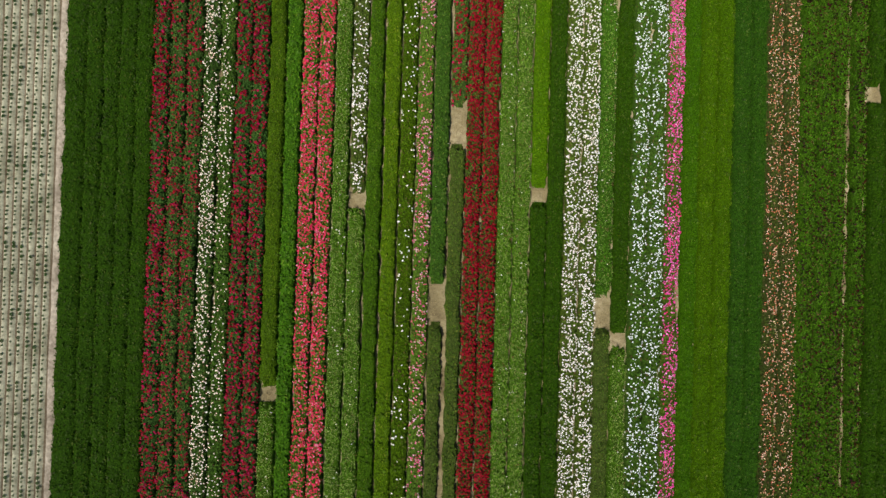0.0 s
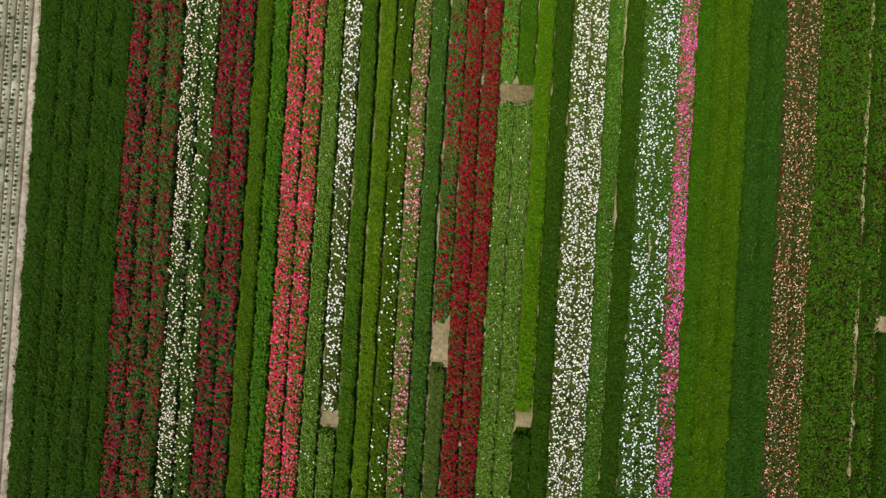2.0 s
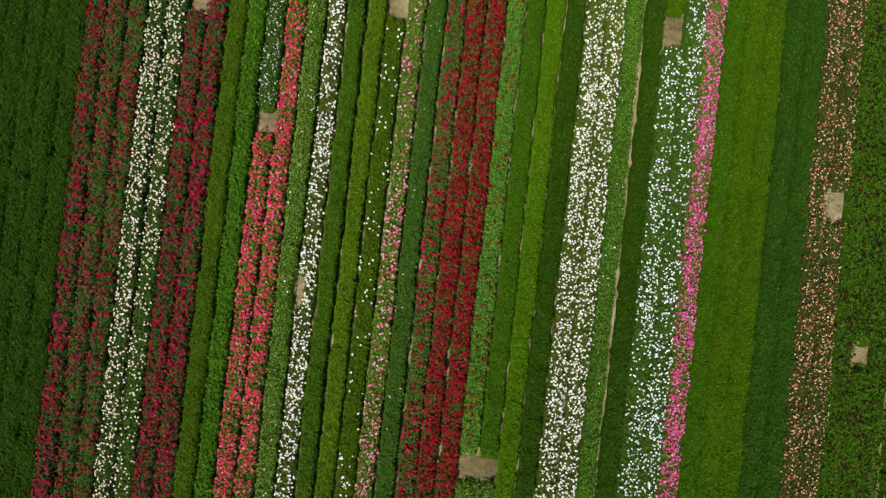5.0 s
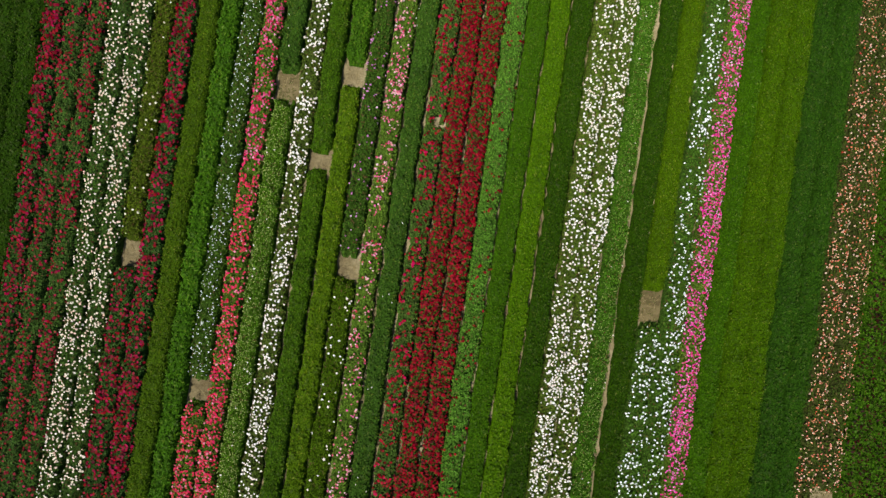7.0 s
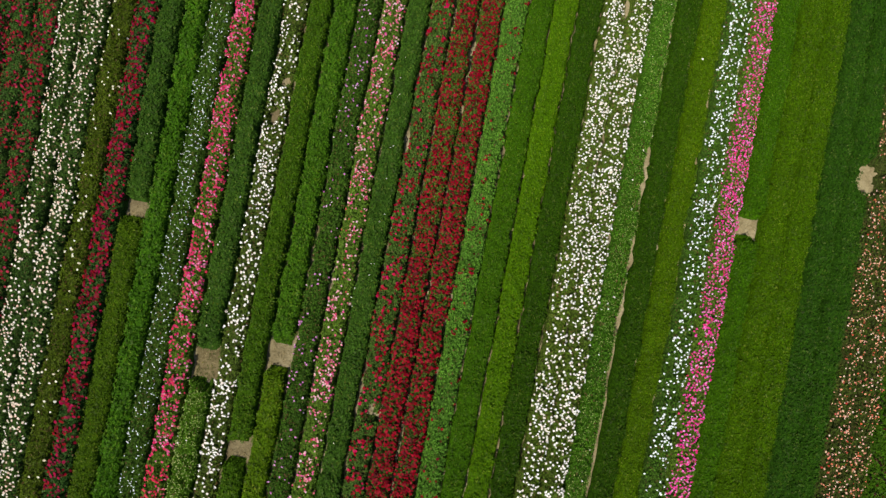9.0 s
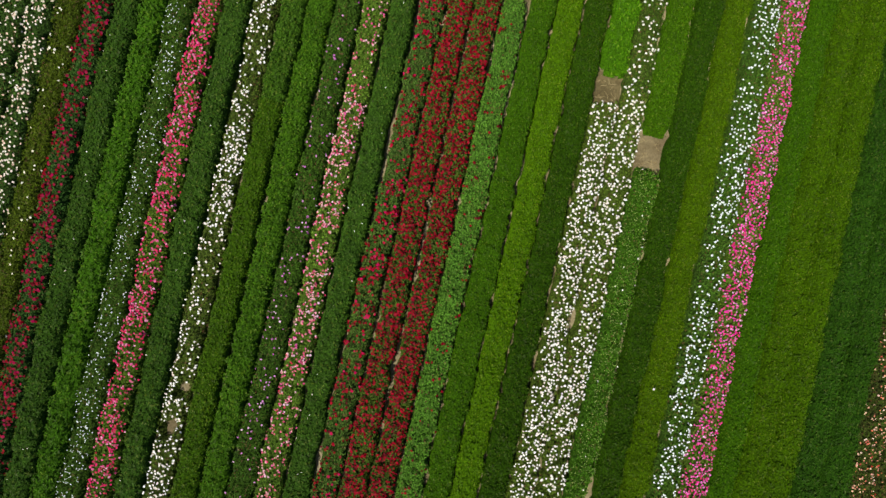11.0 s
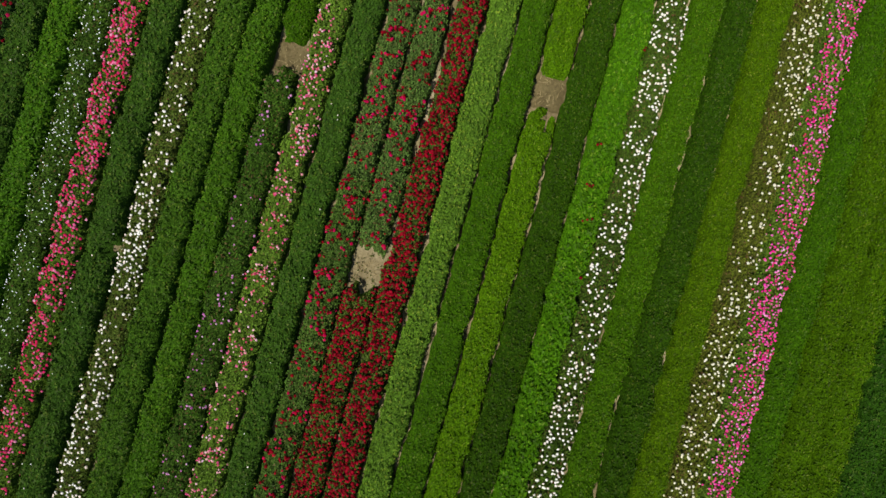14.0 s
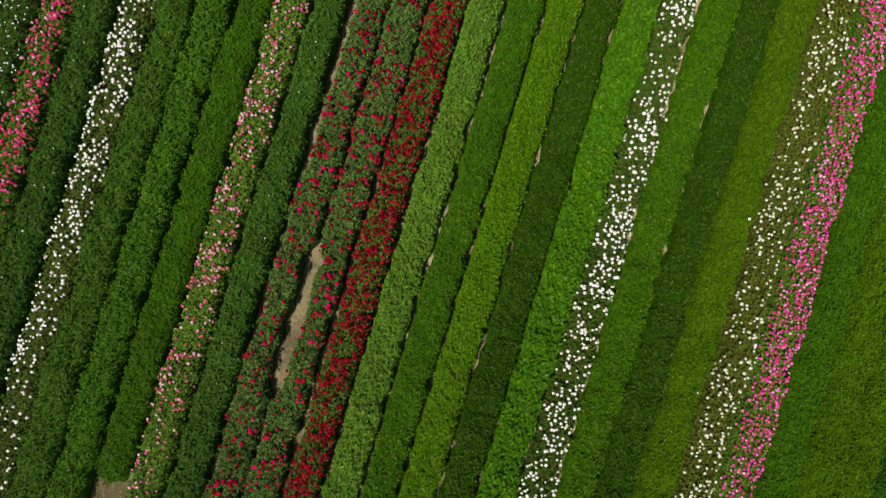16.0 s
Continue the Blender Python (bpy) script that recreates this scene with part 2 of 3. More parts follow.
V = {
    "dk": Variety("dense dark green rose bushes without blooms", (47, 77, 19), fill=1.10, spread=0.3),
    "crim": Variety("rose bushes full of crimson blooms over dark foliage", (60, 94, 62), (("crimson", 125, 0.044, 0.45),), cover=0.9),
    "crim2": Variety("rose bushes with scattered crimson blooms, grey-green foliage", (66, 98, 62), (("rose_red", 40, 0.036, 0.5), ("crimson", 38, 0.042, 0.5)), cover=0.9, twig=0.1),
    "whc": Variety("rose bushes full of cream-white blooms", (62, 94, 56), (("cream", 84, 0.032, 0.5),), cover=0.8, twig=0.15),
    "whs": Variety("grey-green rose bushes with scattered cream blooms", (66, 96, 52), (("cream", 38, 0.032, 0.6),), cover=0.85),
    "olw": Variety("olive rose bushes with a few pale yellow blooms", (74, 92, 30), (("ivory", 8, 0.034, 0.3),), twig=0.1),
    "olive": Variety("low olive-green rose bushes without blooms", (72, 100, 24), fill=0.97, leaf=0.045, spread=0.25),
    "brt": Variety("bright green leafy rose bushes", (69, 112, 35), fill=0.905, leaf=0.064, height=0.56),
    "coral": Variety("rose bushes covered in coral-pink blooms", (85, 114, 55), (("coral", 200, 0.033, 0.55),), cover=0.85, fill=0.92),
    "rosy": Variety("rose bushes covered in deep rose-pink blooms", (85, 114, 55), (("rosy", 185, 0.033, 0.55),), cover=0.85, fill=0.92),
    "bud": Variety("light green rose bushes dotted with pale buds", (74, 110, 40), (("bud", 220, 0.022, 0.15), ("white", 3, 0.024, 0.6)), fill=0.94),
    "budw": Variety("green rose bushes dotted with tiny pale buds", (64, 103, 38), (("bud", 135, 0.018, 0.15), ("white", 3, 0.022, 0.6)), fill=0.94),
    "white9": Variety("thin rose bushes with white blooms over brown twigs", (78, 98, 56), (("white", 86, 0.033, 0.65),), cover=0.8, twig=0.16, fill=0.92, height=0.36),
    "grn": Variety("mid-green rose bushes without blooms", (66, 99, 26), fill=0.905, leaf=0.05),
    "ygr": Variety("fresh green rose bushes without blooms", (82, 112, 24), fill=0.905, leaf=0.055),
    "olvw": Variety("olive rose bushes with scattered white blooms", (70, 97, 20), (("white", 11, 0.034, 0.8),), leaf=0.045),
    "purp": Variety("dark rose bushes with a few purple blooms", (60, 92, 42), (("purple", 13, 0.028, 0.97),), cover=0.9, twig=0.08),
    "salm": Variety("rose bushes with salmon-pink blooms over light foliage", (90, 120, 62), (("salmon", 98, 0.030, 0.75),), cover=0.8),
    "dgrn": Variety("dark green rose bushes without blooms", (61, 94, 46), leaf=0.06),
    "mgr": Variety("mid-green leafy rose bushes with glossy leaves", (67, 106, 34), fill=0.93, leaf=0.055, spread=0.42),
    "mgd": Variety("dull dark green rose bushes with glossy leaves", (66, 101, 41), fill=0.94, leaf=0.055, spread=0.42),
    "dull": Variety("sparse dull green rose bushes on dry soil", (72, 98, 50), cover=0.7, twig=0.3, fill=0.9),
    "reds": Variety("rose bushes with scattered scarlet blooms, blue-green foliage", (72, 102, 62), (("scarlet", 24, 0.043, 0.6), ("dark_red", 42, 0.038, 0.6)), cover=0.95, twig=0.15),
    "redl": Variety("rose bushes with scattered scarlet blooms over lighter green foliage", (78, 106, 74), (("scarlet", 26, 0.044, 0.6), ("dark_red", 22, 0.036, 0.6)), cover=0.95, twig=0.15),
    "dred": Variety("rose bushes covered in dark red blooms", (70, 92, 50), (("dark_red", 260, 0.039, 0.25),), cover=0.8, twig=0.15),
    "dre2": Variety("rose bushes with many dark red blooms over green foliage", (74, 98, 52), (("dark_red", 225, 0.037, 0.4),), cover=0.9, twig=0.12),
    "budr": Variety("light green rose bushes with a few red blooms", (82, 124, 64), (("dark_red", 12, 0.038, 0.6),), leaf=0.055),
    "ltg": Variety("pale grey-green rose bushes without blooms", (88, 123, 58), leaf=0.055),
    "grn1": Variety("smooth mid-green rose bushes", (60, 97, 17), leaf=0.045, fill=0.945, spread=0.25),
    "ygr3": Variety("yellow-green rose bushes without blooms", (77, 114, 15), leaf=0.045, fill=0.945, spread=0.28),
    "dk3": Variety("very dark green rose bushes", (46, 76, 14), leaf=0.05),
    "wht": Variety("rose bushes covered in white blooms over brown twigs", (80, 102, 52), (("white", 108, 0.032, 0.4),), cover=0.85, twig=0.12),
    "whd": Variety("thin dark rose bushes with scattered white blooms", (62, 88, 40), (("white", 92, 0.033, 0.75),), cover=0.9, twig=0.16, height=0.40),
    "brt2": Variety("vivid green tall leafy rose bushes", (69, 114, 21), fill=0.98, leaf=0.074, height=0.6),
    "grnb": Variety("vivid mid-green rose bushes without blooms", (62, 98, 14), leaf=0.05),
    "whg": Variety("green rose bushes with many white blooms", (66, 100, 48), (("cool_white", 72, 0.030, 0.6),), cover=0.8, twig=0.1),
    "olyl": Variety("smooth olive-yellow rose bushes", (71, 101, 9), leaf=0.042, spread=0.22),
    "cream": Variety("brownish rose bushes with cream blooms", (86, 96, 46), (("ivory", 58, 0.031, 0.5),), cover=0.85, twig=0.2, height=0.44),
    "pinks": Variety("rose bushes with loose clumps of hot pink blooms", (80, 108, 46), (("pink", 190, 0.031, 0.7),), cover=0.85, twig=0.1),
    "pink": Variety("rose bushes full of hot pink blooms", (88, 118, 56), (("pink", 270, 0.028, 0.5),), cover=0.85, twig=0.1),
    "grn11": Variety("smooth rich green rose bushes", (59, 97, 12), leaf=0.045, fill=0.965, spread=0.22),
    "yel": Variety("smooth yellow-green rose bushes closing over the gap", (67, 99, 7), leaf=0.045, fill=0.97, spread=0.25),
    "gry": Variety("dull grey-green rose bushes", (46, 81, 27), leaf=0.05, fill=0.97),
    "orng": Variety("thin rose bushes with peach blooms over brown soil", (62, 81, 41), (("peach", 80, 0.0235, 0.3),), cover=0.8, twig=0.34, fill=0.95, height=0.42),
    "speck": Variety("green rose bushes flecked with dark red buds", (62, 99, 25), (("speck", 60, 0.034, 0.35),), cover=0.9, twig=0.05, fill=0.96),
    "tiny": Variety("dark rose bushes with tiny white blooms", (64, 93, 47), (("cool_white", 52, 0.017, 0.4),), cover=0.9),
}

# a few lone blooms in otherwise plain rows
V["brt2"].strays = (("dark_red", 0.5, 0.036, 0.0),)
V["dgrn"].strays = (("white", 1.6, 0.017, 0.5),)
for key in ("brt", "brt2", "ltg", "mgr", "mgd", "ygr3"):
    V[key].tufted = True                                 # leaves in tufts, with holes between them
V["olyl"].strays = (("white", 0.15, 0.03, 0.0),)

# ---- the rows: stretches of one variety, with bare soil between them ----
ROWS = {
    -21: [(-20, 97, "crim")], -20: [(-20, 97, "crim2")], -19: [(-20, 97, "crim2")],
    -18: [(-20, 97, "whc")], -17: [(-20, 24, "whs"), (24, 97, "whc")],
    -16: [(-20, 33.9, "crim"), (34.85, 97, "olw")], -15: [(-20, 97, "crim")],
    -14: [(-20, -8.7, "bud"), (-7.95, 45.77, "olive"), (46.3, 97, "dgrn")],
    -13: [(-20, 97, "brt")],
    -12: [(-20, 29.45, "coral"), (30.1, 97, "tiny")], -11: [(-20, 38, "coral"), (38, 97, "rosy")],
    -10: [(-20, 40.9, "bud"), (41.85, 97, "dgrn")],
    -9: [(-20, 0.87, "bud"), (1.56, 97, "white9")],
    -8: [(-20, 38.5, "grn"), (39.05, 60, "grn"), (60, 97, "mgd")],
    -7: [(-20, 41.72, "ygr"), (42.48, 97, "mgr")],
    -6: [(-20, 34.67, "olvw"), (35.36, 76.2, "purp"), (76.85, 97, "grn1")],
    -5: [(-20, 97, "salm")],
    -4: [(-20, -4.58, "dull"), (-2.74, 97, "dgrn")],
    -3: [(-20, 4.13, "dull"), (5.93, 74, "reds"), (74, 97, "redl")],
    -2: [(-20, 48, "dred"), (48, 71.55, "dre2"), (72.15, 97, "redl")], -1: [(-20, 50, "dred"), (50, 64, "dre2"), (64, 79, "dred"), (79, 97, "dre2")],
    0: [(-20, 16.28, "bud"), (17.07, 64.74, "budr"), (65.27, 97, "ltg")],
    1: [(-20, 16.28, "bud"), (17.07, 97, "grn1")],
    2: [(-20, 1.4, "dk3"), (2.09, 76.95, "ygr3"), (77.69, 97, "ygr3")],
    3: [(-20, 97, "dk3")],
    4: [(-20, 62.14, "wht"), (62.92, 97, "brt2")], 5: [(-20, 62.5, "wht"), (62.5, 97, "whd")],
    6: [(-20, -4.66, "dull"), (-3.18, 60.46, "budw"), (61.43, 97, "grnb")],
    7: [(-20, -5.5, "bud"), (-4.86, 97, "dk3")],
    8: [(-20, 34.64, "whg"), (35.76, 97, "olyl")],
    9: [(-20, 66.72, "whg"), (67.61, 97, "cream")], 10: [(-20, 8, "pinks"), (8, 97, "pink")],
    11: [(-20, 48.85, "grn11"), (49.41, 97, "grn11")],
    12: [(-20, 97, "yel")], 13: [(-20, 68.52, "yel"), (69.07, 97, "yel")],
    14: [(-20, 97, "gry")], 15: [(-20, 97, "gry")],
    16: [(-20, 97, "orng")], 17: [(-20, 28.27, "orng"), (29.34, 97, "orng")],
    18: [(-20, 97, "speck")], 19: [(-20, 22.56, "speck"), (23.2, 97, "speck")], 20: [(-20, 97, "speck")],
    21: [(-20, 97, "speck")], 22: [(-20, 6.72, "dk3"), (7.47, 97, "dk3")],
}
for k in range(-26, -21):
    ROWS[k] = [(-20, 97, "dk")]
for k in range(23, 27):
    ROWS[k] = [(-20, 97, "dk3")]

JOINED = {(k, a[1]) for k in ROWS for a, b in zip(ROWS[k], ROWS[k][1:]) if a[1] == b[0]}

# wider seams of bare soil along the line between rows k - 1 and k: (k, from, to, width)
SEAMS = [(7, 10.5, 12.5, 0.10), (7, 17, 51.4, 0.105), (7, 51.4, 97, 0.05), (5, -20, 20, 0.05), (17, -20, 60, 0.06), (21, -20, 34, 0.22), (22, -20, 34, 0.12),
         (-3, -20, -4, 0.16), (-3, -4, 84, 0.08), (-3, 84, 97, 0.10), (-2, 79.6, 83.1, 0.28), (-1, 60, 97, 0.05), (-1, -20, 60, 0.06),
         (-19, -20, 60, 0.05), (-18, -20, 97, 0.05), (-17, -20, 97, 0.06), (11, -8, 0, 0.10)]


# bare or thin spots in the rows: x, y, half width, half length
SPOTS = [
    (12.88, 51.48, 0.42, 0.5), (7.34, 9.93, 0.11, 0.61), (8.82, -2.99, 0.14, 0.55), (-8.71, -2.55, 0.14, 0.17), (-13.7, 7.3, 0.18, 0.32),
    (-7.16, 22.98, 0.22, 0.69), (7.31, 24.17, 0.07, 0.34), (-1.9, 40.8, 0.17, 0.25), (7.47, 44.24, 0.1, 0.17), (-0.85, 58.08, 0.12, 0.18),
    (-6.76, 51.12, 0.17, 0.2), (-6.93, 49.96, 0.2, 0.33), (4.03, 55.64, 0.12, 0.43), (-1.69, 63.42, 0.15, 0.1), (-7.36, 70.72, 0.16, 0.18),
    (-0.87, 73.08, 0.14, 0.12), (-0.83, 80.05, 0.13, 0.16), (-1.24, 72.14, 0.37, 0.29), (-1.19, 71.45, 0.18, 0.23), (2.13, 76.66, 0.12, 0.34),
    (14.29, 28.87, 0.24, 0.36), (15.73, 26.01, 0.12, 0.47), (15.55, 28.03, 0.09, 0.36),
]


def bare(x, y):
    """1 where the soil is bare, 0 in full growth."""
    m = np.zeros_like(x)
    for sx, sy, hx, hy in SPOTS:
        near = np.where((np.abs(x - sx) < 2 * hx + 0.1) & (np.abs(y - sy) < 2 * hy + 0.1))[0]
        if len(near):
            d = np.hypot((x[near] - sx) / hx, (y[near] - sy) / hy) + (smooth(x[near] * 6, y[near] * 6, 61) - 0.5) * 0.8
            m[near] = np.maximum(m[near], np.clip((1.25 - d) / 0.35, 0, 1))
    return m


def seam(k, y):
    """Width of bare soil on the line left of row k."""
    w = np.zeros_like(y)
    for kk, a, b, width in SEAMS:
        if kk == k:
            inside = np.clip((y - a) / 0.3, 0, 1) * np.clip((b - y) / 0.3, 0, 1)
            ragged = 0.6 * smooth(y * 0.8, y * 0 + k, 71) + 0.4 * smooth(y * 4.5, y * 0 + k, 72)
            w = np.maximum(w, inside * width * (np.clip((ragged - 0.52) * 6, 0, 1.0) if width < 0.1 else 0.3 + 1.4 * ragged))
    return w


def shape(k, v, y):
    """Left edge, right edge and height of row k at y."""
    slack = P * (0.96 - v.fill) * 0.5
    def edge(seed):
        return (smooth(y * 2.3, y * 0, k * 7 + seed) - 0.5) * 0.05 + (smooth(y * 0.5, y * 0, k + 400 + seed) - 0.5) * 0.03 \
            + (smooth(y * 9, y * 0, k * 7 + 5 + seed) - 0.5) * 0.06

    def notch(seed):                                     # where two bushes stand apart
        return np.clip((smooth(y * 4.3, y * 0, k + seed) - 0.68) * 7, 0, 1) * 0.054

    left = k * P + slack + edge(500) + notch(1700) - (0.28 if k == -26 else 0)
    right = (k + 1) * P - slack + edge(503) - notch(2700)
    left, right = left + seam(k, y) * 0.5, right - seam(k + 1, y) * 0.5
    height = v.height * (0.86 + 0.28 * smooth(y * 1.7, y * 0, k + 40))
    return left, right, height


def surface(k, v, s, y, y0, y1):
    """Points on the bushes' outside: s from -1 (foot on one side) to 1."""
    left, right, height = shape(k, v, y)
    jag = smooth(s * 4.2 + k * 5, s * 0 + y0, 31) * 0.5 * (y0 > Y_START + 1)
    jag1 = smooth(s * 4.2 + k * 5, s * 0 + y1, 32) * 0.46 * (y1 < Y_END - 1)
    head = np.full_like(y, 9.0) if (k, y0) in JOINED else y - y0 - jag + 0.1
    tail = np.full_like(y, 9.0) if (k, y1) in JOINED else y1 - jag1 + 0.1 - y
    end = np.clip(np.minimum(head, tail) / 0.12, 0.02, 1) ** 0.5
    x = (left + right) / 2 + (right - left) / 2 * s * (0.75 + 0.25 * end)
    z = height * np.clip(1 - np.abs(s) ** 7, 0, 1) ** 0.5 * end
    bump = (smooth(x * 5.5, y * 5.5, 11) - 0.5) * 0.14 + (smooth(x * 13, y * 13, 12) - 0.5) * (0.10 if v.blooms else 0.06)
    z = z + bump * np.clip(z / 0.3, 0, 1)
    return x, z * (1 - bare(x, y))


rng = np.random.default_rng(7)


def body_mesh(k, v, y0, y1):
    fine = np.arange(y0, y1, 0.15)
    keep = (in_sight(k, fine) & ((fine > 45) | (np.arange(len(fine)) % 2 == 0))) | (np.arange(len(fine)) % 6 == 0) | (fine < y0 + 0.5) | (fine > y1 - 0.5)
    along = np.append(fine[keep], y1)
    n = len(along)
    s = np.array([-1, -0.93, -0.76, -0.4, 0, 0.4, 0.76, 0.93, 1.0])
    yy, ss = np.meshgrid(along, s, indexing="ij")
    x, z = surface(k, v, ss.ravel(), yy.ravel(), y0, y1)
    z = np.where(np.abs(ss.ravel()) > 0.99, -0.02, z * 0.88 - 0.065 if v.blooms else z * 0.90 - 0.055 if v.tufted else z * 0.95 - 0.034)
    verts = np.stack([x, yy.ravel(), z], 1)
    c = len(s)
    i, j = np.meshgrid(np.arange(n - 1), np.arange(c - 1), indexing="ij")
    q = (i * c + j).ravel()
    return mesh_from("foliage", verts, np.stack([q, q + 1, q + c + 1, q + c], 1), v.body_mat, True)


def in_sight(k, y):
    """The stretch of the field that the flight passes over, with a margin."""
    x = (k + 0.5) * P
    half = 27.5 - 0.165 * (y + 13)
    mid = -3.0 + 0.05 * (y + 13)
    return (np.abs(x - mid) < half + 1.6) & (y > -15.5) & (y < 92.5)


def leaf_mesh(k, v, y0, y1):
    per_m = P * (640 if v.blooms else 640) * (0.35 + 0.65 * v.cover)
    n = int((y1 - y0) * per_m * 1.0)
    y = rng.uniform(y0, y1, n)
    keep = np.clip(0.23 + y / 96, 0.2, 1.0) * np.where(in_sight(k, y), 1.0, 0.07) * (0.052 / v.leaf) ** 1.0
    y = y[rng.random(n) < keep]
    n = len(y)
    s = rng.uniform(-0.985, 0.985, n)
    x, z = surface(k, v, s, y, y0, y1)
    m = z > 0.07
    if v.tufted:
        m &= smooth(x * 9.5, y * 8, k + 800) * 0.7 + smooth(x * 19, y * 17, k + 820) * 0.3 > 0.27
    x, y, z, s, n = x[m], y[m], z[m], s[m], int(m.sum())
    side = np.sign(s) * np.clip((np.abs(s) - 0.7) / 0.3, 0, 1)
    z = np.maximum(z * (0.97 + 0.05 * rng.random(n)) + (rng.uniform(-0.045, 0.03, n) if v.blooms else rng.uniform(-0.045, 0.014, n)), 0.02)
    far = 0.66 + 0.54 * np.clip((66 - y) / 76, 0, 1)
    size = v.leaf * 1.1 * far * rng.uniform(0.65, 1.3, n)
    # normal: mostly up, leaning outwards on the sides
    lean = 0.66 if v.blooms else 0.58
    nx, ny = side * 0.9 + rng.normal(0, lean, n), rng.normal(0, lean, n)
    nz = np.ones(n)
    nl = np.sqrt(nx * nx + ny * ny + 1)
    nx, ny, nz = nx / nl, ny / nl, nz / nl
    a = rng.choice([-0.5, 0.5], n) * math.pi + rng.normal(0, 0.75, n)
    tx, ty = np.cos(a), np.sin(a)
    tz = -(tx * nx + ty * ny) / nz
    tl = np.sqrt(1 + tz * tz)
    t = np.stack([tx / tl, ty / tl, tz / tl], 1)
    nn = np.stack([nx, ny, nz], 1)
    b = np.cross(nn, t)
    c = np.stack([x, y, z], 1)
    sz = size[:, None]
    v1, v2, v3 = c - t * sz * 0.55 + b * sz * 0.5, c + t * sz * 1.1 - nn * sz * 0.2, c - t * sz * 0.55 - b * sz * 0.5
    return mesh_from("leafage", np.stack([v1, v2, v3], 1).reshape(-1, 3), np.arange(3 * n).reshape(-1, 3), v.leaf_mat)


def bloom_shape(rich):
    """One bloom of radius 1: a cupped heart and petals that spread from it."""
    pts, tri = [(0, 0, 0.05)], []
    rings = [(0.38, 5, 0.0, 0.52), (0.8, 5, 0.5, 0.34), (1.0, 5, 0.0, -0.12)] if rich else [(0.5, 5, 0.0, 0.48), (1.0, 5, 0.5, 0.0)]
    for r, n, turn, h in rings:
        for i in range(n):
            a = 2 * math.pi * (i + turn) / n
            pts.append((r * math.cos(a), r * math.sin(a), h))
    for i in range(5):
        tri.append((0, 1 + i, 1 + (i + 1) % 5))
    for q in range(len(rings) - 1):
        a0, b0 = 1 + 5 * q, 6 + 5 * q
        shift = 0 if rings[q + 1][2] > rings[q][2] else 1
        for i in range(5):
            j = (i + 1) % 5
            if shift == 0:
                tri += [(a0 + i, b0 + i, a0 + j), (a0 + j, b0 + i, b0 + j)]
            else:
                tri += [(a0 + i, b0 + j, a0 + j), (a0 + i, b0 + i, b0 + j)]
    return np.array(pts), np.array(tri)


def dome(n, rings):
    """A low rounded head of radius 1: rings of n points under a crown point."""
    pts, tri = [(0, 0, rings[0][1] + 0.1)], [(0, 1 + i, 1 + (i + 1) % n) for i in range(n)]
    for q, (r, h) in enumerate(rings):
        pts += [(r * math.cos(2 * math.pi * (i + q / 2) / n), r * math.sin(2 * math.pi * (i + q / 2) / n), h) for i in range(n)]
    for q in range(len(rings) - 1):
        a0, b0 = 1 + n * q, 1 + n * (q + 1)
        for i in range(n):
            j = (i + 1) % n
            tri += [(a0 + i, b0 + i, a0 + j), (a0 + j, b0 + i, b0 + j)]
    return np.array(pts), np.array(tri)


RICH, PLAIN, SMALL = bloom_shape(True), dome(6, [(0.62, 0.32), (1.0, -0.1)]), dome(6, [(1.0, 0.1)])
BUD = (np.array([(0, 0, 1.3), (0.8, 0, 0.2), (-0.4, 0.7, 0.2), (-0.4, -0.7, 0.2)]), np.array([(0, 1, 2), (0, 2, 3), (0, 3, 1)]))


def spaced(x, y, d, order):
    """Which of the points to keep, so that few stand closer than d."""
    keep = np.ones(len(x), bool)
    for off in (0.0, 0.5):
        live = order[keep[order]]
        cell = np.floor(x[live] / d + off).astype(np.int64) * 1000003 + np.floor(y[live] / d + off).astype(np.int64)
        _, first = np.unique(cell, return_index=True)
        keep[:] = False
        keep[live[first]] = True
    return keep


def bloom_spots(k, v, y0, y1, per_m2, radius, patchy, spray=0.0):
    n = rng.poisson((y1 - y0) * P * per_m2 * 1.4)
    y, s = rng.uniform(y0 + 0.05, y1 - 0.05, n), rng.uniform(-0.95, 0.95, n)
    if spray:                                            # blooms stand in sprays of two or three
        head = rng.integers(0, max(1, n // 2), n)
        along = rng.normal(0, 2.6 * radius * spray, n)
        y, s = y[head] + 0.35 * along + rng.normal(0, 0.9 * radius, n), s[head] + (along + rng.normal(0, 0.8 * radius, n)) * 2 / P
    y, s = np.clip(y, y0 + 0.03, y1 - 0.03), np.where(np.abs(s) > 0.97, s * 0.8, s)
    s = np.clip(s, -0.97, 0.97)
    x, z = surface(k, v, s, y, y0, y1)
    clump = smooth(x * 2.2, y * 1.5, k + 300) * 0.4 + smooth(x * 5, y * 5, k + 340) * 0.3 + smooth(y * 0.45, y * 0, k + 360) * 0.3
    p = np.clip(0.67 * ((1 - patchy) + patchy * np.clip((clump - 0.36) * 5.0, 0, 2.2)), 0, 1)
    p = p * np.where(in_sight(k, y), 1.0, 0.12) * np.where(y < 46, 0.78, 1.0)
    m = (rng.random(n) < p) & (z > 0.15)
    m[m] = spaced(x[m], y[m], radius * (1.35 if spray else 1.9), rng.permutation(int(m.sum())))
    x, y, z, s = x[m], y[m], z[m], s[m]
    r = radius * rng.uniform(0.72, 1.22, len(x)) * np.where(y < 46, 1.18, 1.0)
    return x, y, z + 0.015 + 0.04 * rng.random(len(x)), r, s


